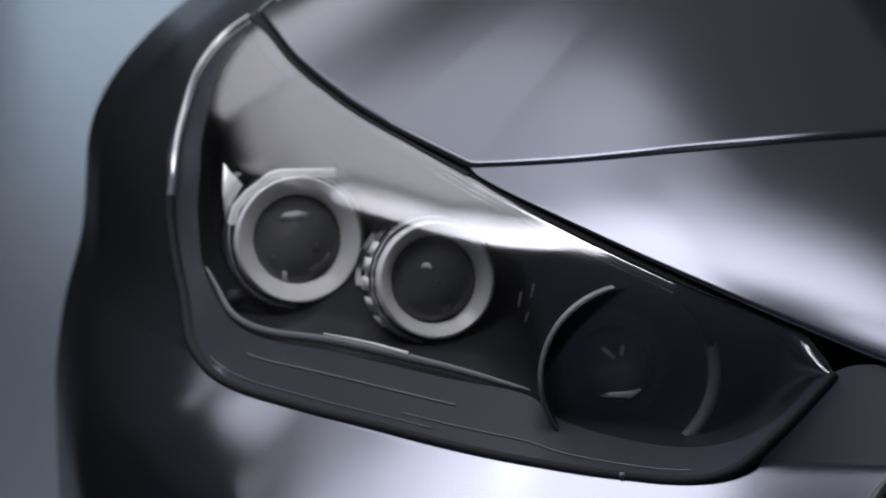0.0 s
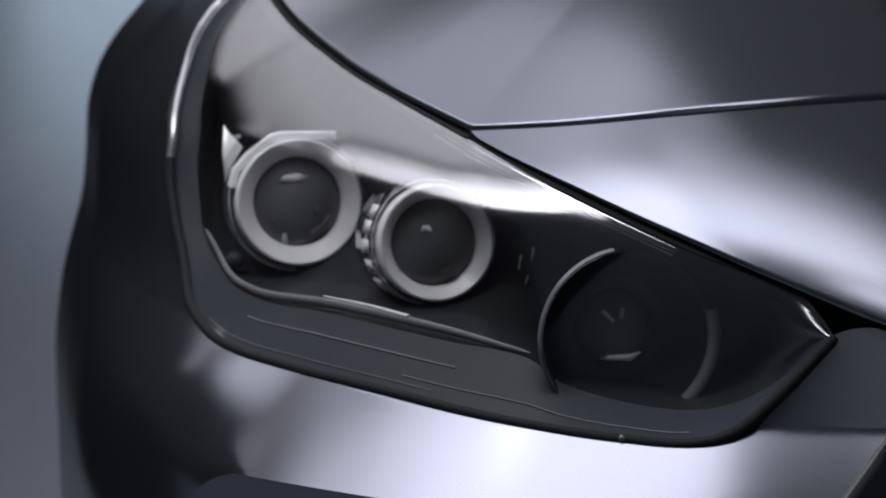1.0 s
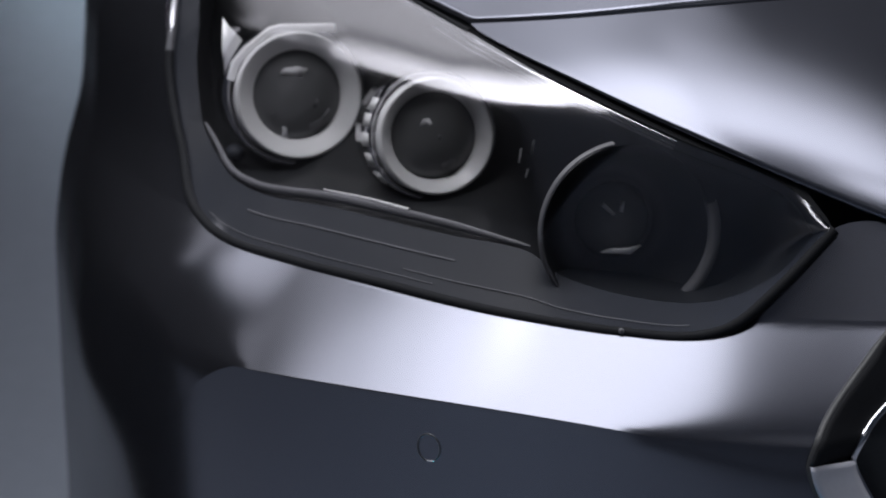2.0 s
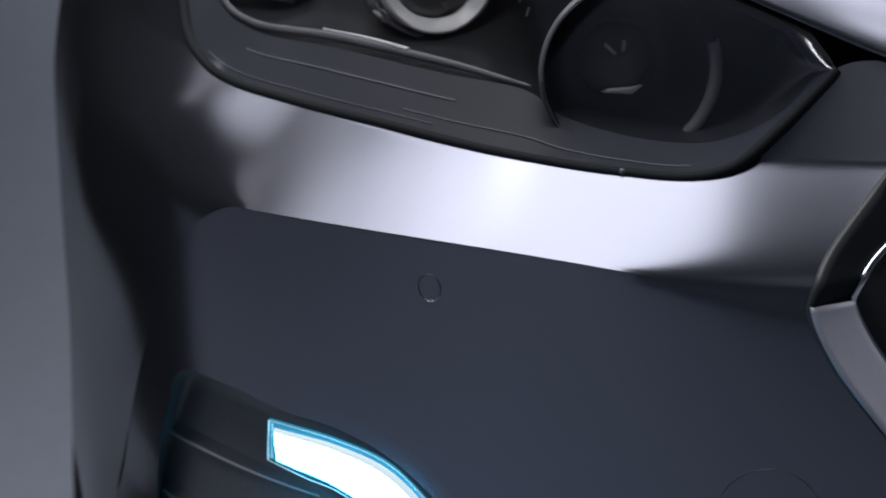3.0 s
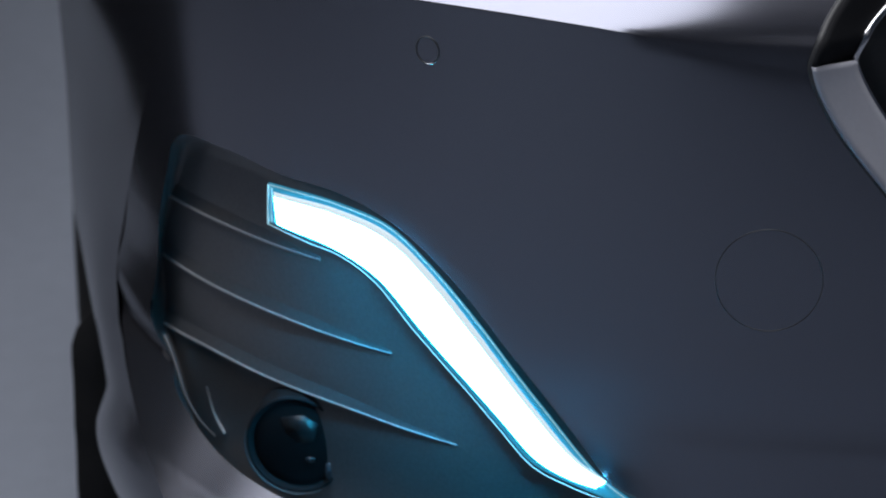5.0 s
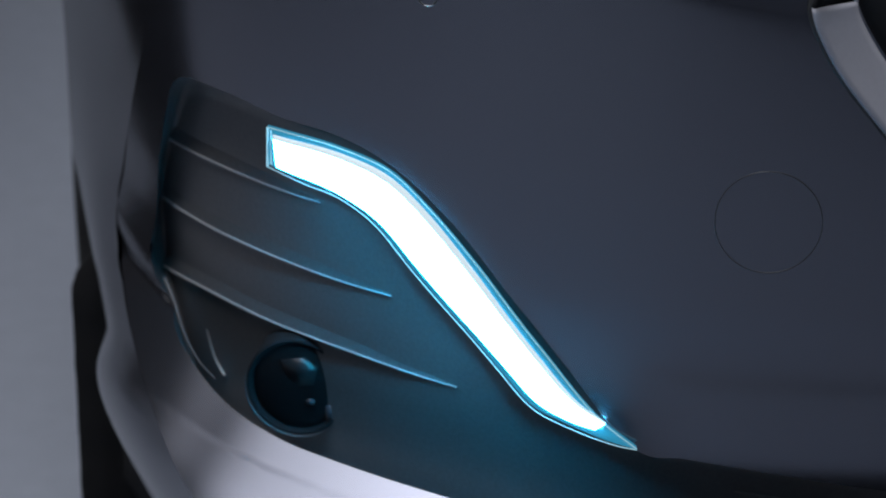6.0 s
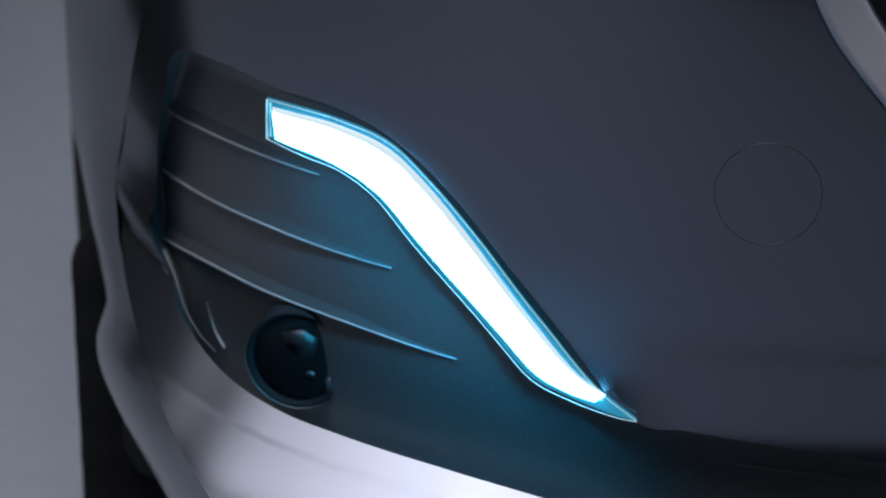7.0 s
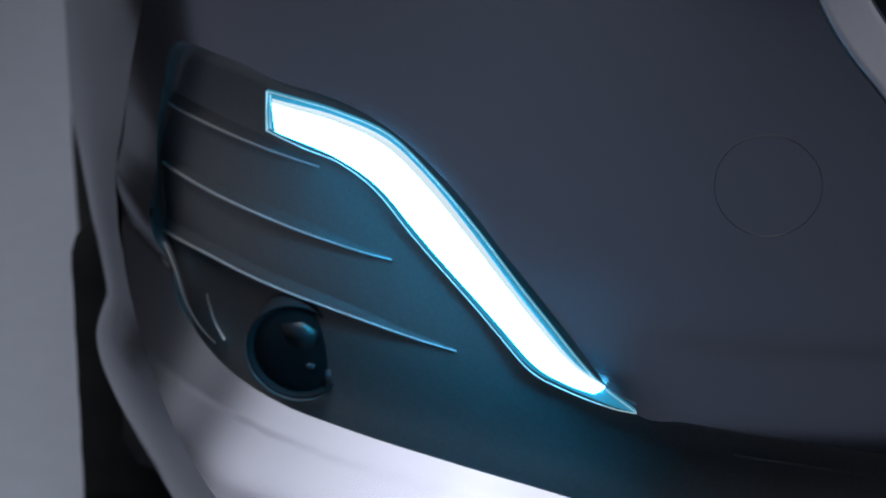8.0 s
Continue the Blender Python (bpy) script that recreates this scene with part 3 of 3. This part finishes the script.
part("lamp_clip", lathe(bmesh.new(), [(0.0020, -0.002), (0.0018, 0.001), (0.0010, 0.0015), (0.0003, 0.0017)], Matrix.Translation(body(0.589, 0.6175, -0.002, 2)) @ Matrix.Rotation(radians(80), 4, "X"), 16), SMOKE, headlight, "small grey clip")

# recess below the plate, with slats, fog lamp and the lit light bar
low, top = spline(RECESS_LOW, 160), spline(RECESS_TOP, 160)
rows = [[body(s, z, 0.001, 7) for s, z in low], [body(s, z - 0.008, 0.006, 7) for s, z in low]]
for j in range(36):
    q, row = j / 35, []
    for i in range(160):
        s, z = (1 - q) * (low[i] - np.array([0, 0.010 + 0.075 * ease(i / 159, 0.02, 0.13)])) + q * top[i]
        w = min(1, 20 * (1 - q)) * min(1, 0.25 + 24 * i / 159)
        row.append(Vector(body(s, z, 0.002, 5)).lerp(Vector(body(s, z, 0.010 + 0.018 * ease(s, 0.5, 0.72), 3)), w))
    rows.append(row)
bm = bmesh.new()
grid(bm, rows)
recess = part("bumper_recess", bm, RECESS, car, "black textured plastic recess")
for line in ([(1.012, 0.3665), (0.92, 0.370), (0.815, 0.371)], [(1.032, 0.314), (0.95, 0.317), (0.88, 0.319), (0.748, 0.319)],
             [(1.042, 0.2555), (0.96, 0.2645), (0.88, 0.2675), (0.79, 0.269), (0.693, 0.264)]):
    rows = []
    for dz, d in ((0.010, 0.029), (0.004, 0.024), (0.0014, 0.0222), (0.0, 0.0216), (-0.0014, 0.0222), (-0.004, 0.029)):
        rows.append([body(s, z + dz, d + 0.0055 * (k / 39) ** 2 if d < 0.028 else d, 3) for k, (s, z) in enumerate(spline(line, 40))])
    bm = bmesh.new()
    grid(bm, rows)
    part("slat", bm, RECESS, recess, "thin black plastic slat")
    # Paler tube on the crest paints in the slat's bright line of light.
    crest = [body(s, z, 0.0214 + 0.0055 * (k / 39) ** 2, 3) for k, (s, z) in enumerate(spline(line, 40))]
    part("slat_edge", tube(bmesh.new(), crest, lambda k: 0.0012 - 0.0006 * k, 6), SLAT, recess, "thin pale tube laid on for the highlight along the slat's edge")
DRL_UP = [(0.857, 0.428), (0.841, 0.429), (0.786, 0.430), (0.742, 0.423), (0.711, 0.403), (0.672, 0.367), (0.631, 0.321), (0.588, 0.281), (0.557, 0.2635)]
DRL_LOW = [(0.861, 0.399), (0.821, 0.396), (0.789, 0.394), (0.759, 0.383), (0.727, 0.356), (0.696, 0.329), (0.66, 0.299), (0.633, 0.279), (0.607, 0.271), (0.571, 0.264), (0.557, 0.263)]
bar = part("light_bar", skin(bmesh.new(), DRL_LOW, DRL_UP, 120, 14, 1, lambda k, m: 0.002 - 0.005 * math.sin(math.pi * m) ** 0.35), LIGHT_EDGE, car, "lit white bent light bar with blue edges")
for line, wide in ((DRL_UP, 0.0004), (DRL_LOW, 0.0004), ([(0.857, 0.428), (0.861, 0.399)], 0.0008), ([(0.8535, 0.4265), (0.8565, 0.4015)], 0.0005)):
    part("edge_line", tube(bmesh.new(), along(line, 80, -0.0025, 1), wide, 6), LIGHT_LINE, bar, "thin pale glowing edge")
CORE_UP = [(0.851, 0.4265), (0.786, 0.429), (0.743, 0.422), (0.713, 0.403), (0.676, 0.367), (0.636, 0.321), (0.602, 0.290), (0.580, 0.279)]
CORE_LOW = [(0.849, 0.4040), (0.789, 0.4000), (0.754, 0.3883), (0.722, 0.3620), (0.691, 0.3350), (0.655, 0.3045), (0.6295, 0.2855), (0.605, 0.2775), (0.5875, 0.2747)]


def domed(bm, start, end, rows):
    """A stretch across the light's rounded face, from its lower edge (0) to its upper one (1)."""
    a, b = spline(CORE_LOW, 110), spline(CORE_UP, 110)
    lines = []
    for m in np.linspace(start, end, rows):
        d = 0.0050 + 0.0065 * (1 - m) + 0.003 * max(0, math.sin(math.pi * min(m, 1))) ** 0.7
        lines.append([Vector(body(*((1 - m) * p + m * q), -d, 1)) + Vector((0, 0, 0.47 * (d - 0.0078))) for p, q in zip(a, b)])
    grid(bm, lines)
    return bm


part("light_core", domed(bmesh.new(), 0, 0.84, 14), LIGHT_CORE, bar, "glowing white core", thick=0.001)
part("upper_facet", domed(bmesh.new(), 0.84, 1.0, 5), LIGHT_FACET, bar, "pale glowing upper facet", thick=0.001)

# fog lamp: bezel, deep bowl, small domed lens and the pieces behind it
m = facing(-0.103, 1.396, 0.230, -24, 4)
fog = part("fog_lamp", lathe(bmesh.new(), [(0.0375, -0.03), (0.0365, -0.004), (0.0350, -0.001), (0.0335, -0.0015), (0.0325, -0.0045), (0.030, -0.005)], m), SEAL, car, "small dark round fog lamp")
part("fog_lens", lathe(bmesh.new(), [(0.0325 * math.sin(q), -0.0065 + 0.006 * math.cos(q)) for q in np.linspace(math.pi / 2, 0.001, 12)], m), FOG_GLASS, fog, "dark domed glass lens")
# Paler arc over the lit lower left of the dark rim only.
part("fog_ring", tube(bmesh.new(), [m @ Vector((0.0365 * math.cos(q), 0.0365 * math.sin(q), -0.001)) for q in np.linspace(radians(165), radians(300), 40)], lambda k: 0.0003 + 0.0006 * math.sin(math.pi * k), 6), RECESS, fog, "thin paler arc laid on for the highlight of the lamp's rim")
part("fog_reflector", plate(bmesh.new(), m, [(-0.010, 0.020), (0.006, 0.023), (0.016, 0.017), (0.013, 0.004), (0.002, 0.002), (-0.006, 0.008)], -0.0030, -0.0005), HOUSING, fog, "grey reflector piece")
# A highlight inside the fog lamp, given as a small plate.
part("fog_glint", plate(bmesh.new(), m, [(0.007, -0.009), (0.010, -0.007), (0.014, -0.008), (0.013, -0.011), (0.009, -0.011)], -0.003, 0.0005), LEDGE, fog, "small plate laid in for a highlight in the lamp")
part("fog_side", plate(bmesh.new(), m, [(0.021, -0.012), (0.026, -0.010), (0.028, -0.017), (0.024, -0.026), (0.021, -0.022)], -0.006, -0.0015), LEDGE, fog, "pale grey side piece of the lamp")
part("bracket_rib", tube(bmesh.new(), [body(a, b, 0.0265, 3) for a, b in spline([(0.968, 0.228), (0.957, 0.209), (0.943, 0.199)], 20)], lambda k: 0.0004 + 0.0008 * k, 6), SLAT, recess, "thin grey bracket rib")
part("recess_edge", tube(bmesh.new(), along([(1.012, 0.262), (0.965, 0.244), (0.925, 0.236), (0.895, 0.233)], 40, 0.012, 1), lambda k: 0.0016 - 0.0008 * k, 6), DARK_PAINT, recess, "thin satin edge")
part("lower_trim", tube(bmesh.new(), [body(a, b, 0.006, 3) for a, b in spline([(0.49, 0.228), (0.43, 0.222), (0.36, 0.214)], 30)], 0.0009, 6), RECESS, recess, "thin satin trim line")

# tow cover and parking sensor
bm = bmesh.new()
tube(bm, [body(0.478 + 0.034 * math.cos(q), 0.42 + 0.0335 * math.sin(q), 0.0, 1) for q in np.linspace(0, 2 * math.pi, 49)], 0.0004, 6)
part("tow_eye_cover", bm, DARK_PAINT, car, "round flush tow-eye cover")
bm = bmesh.new()
tube(bm, [body(0.708 + 0.0085 * math.cos(q), 0.545 + 0.0085 * math.sin(q), 0.0, 1) for q in np.linspace(0, 2 * math.pi, 33)], 0.0006, 6)
sensor = part("parking_sensor", bm, DARK_PAINT, car, "round flush parking sensor")
# The glint at the sensor's bottom, added as a short chrome arc.
part("sensor_glint", tube(bmesh.new(), [body(0.708 + 0.0085 * math.cos(q), 0.545 + 0.0085 * math.sin(q), -0.0003, 1) for q in np.linspace(radians(230), radians(290), 12)], lambda k: 0.0002 + 0.0004 * math.sin(math.pi * k), 6), CHROME, sensor, "chrome arc laid on for the sensor's glint")

# grille frame
HEX_OUT = [(0.33, 0.70), (0.412, 0.618), (0.45, 0.578), (0.459, 0.556), (0.459, 0.556), (0.456, 0.545), (0.441, 0.518), (0.408, 0.478), (0.33, 0.39)]
HEX_IN = [(0.31, 0.672), (0.385, 0.601), (0.421, 0.573), (0.431, 0.556), (0.431, 0.556), (0.429, 0.549), (0.414, 0.524), (0.38, 0.485), (0.31, 0.41)]
grille_frame = part("grille_frame", skin(bmesh.new(), HEX_IN[4:], HEX_OUT[4:], 60, 8, 4, lambda k, m: 0.012 - 0.014 * m), FRAME, car, "satin grey hexagonal grille frame", thick=0.003)
# Black material puts the leg's dark reflection into its colour; same frame as below.
part("upper_leg", skin(bmesh.new(), HEX_IN[:4], HEX_OUT[:4], 60, 8, 4, lambda k, m: 0.022 - 0.024 * m), SEAL, grille_frame, "upper leg of the frame, blackened for its dark reflection", thick=0.003)
part("chrome_strip", tube(bmesh.new(), along(HEX_IN, 90, 0.019, 4), 0.0028), CHROME, grille_frame, "thin chrome strip")
part("frame_gap", tube(bmesh.new(), along(HEX_OUT, 90, 0.002, 4), 0.0028), BLACK, grille_frame, "dark gap round the frame")
part("grille", skin(bmesh.new(), [(0.2, 0.68), (0.2, 0.558), (0.2, 0.41)], HEX_IN, 40, 8, 4, lambda k, m: 0.045), BLACK, car, "black grille")

# front wheel
wheel_m = Matrix.Translation(Vector((NOSE_X, NOSE_Y, GROUND + 0.305)) + Vector((-math.cos(YAW), -math.sin(YAW), 0)) * 0.70 + Vector((-math.sin(YAW), math.cos(YAW), 0)) * 0.87) \
    @ Matrix.Rotation(YAW + radians(2.5), 4, "Z") @ Matrix.Rotation(radians(-86), 4, "Y")
tyre_line = [(0.20, -0.09), (0.24, -0.105), (0.275, -0.105), (0.297, -0.09), (0.304, -0.07)]
for h in (-0.05, -0.015, 0.02, 0.055):
    tyre_line += [(0.305, h - 0.014), (0.298, h - 0.012), (0.298, h - 0.006), (0.305, h - 0.004)]
tyre_line += [(0.304, 0.07), (0.297, 0.09), (0.275, 0.105), (0.24, 0.105), (0.20, 0.09)]
wheel = part("wheel", lathe(bmesh.new(), [(0.201, -0.08), (0.18, -0.05), (0.17, 0.05), (0.05, 0.06), (0.001, 0.06)], wheel_m), DIM_CHROME, car, "dark alloy front wheel")
part("tyre", lathe(bmesh.new(), tyre_line, wheel_m, 96), RUBBER, wheel, "black rubber tyre")
# ribbed rubber flap ahead of the tyre, under the bumper's end, added to stand in for the tyre's lower part
bm = bmesh.new()
rows = []
for k in range(23):
    q = k / 22
    z = 0.205 - 0.325 * q
    rows.append([(x - 0.010 * q, 1.775 + 0.25 * max(0, x + 0.22) - (0.003 if k % 4 == 2 else 0), z) for x in np.linspace(-0.318 + 0.05 * max(0, 1 - 5 * q), -0.02, 12)])
grid(bm, rows)
part("tyre_standin", bm, RUBBER, car, "ribbed black rubber flap added in place of the tyre's lower part", thick=0.004)
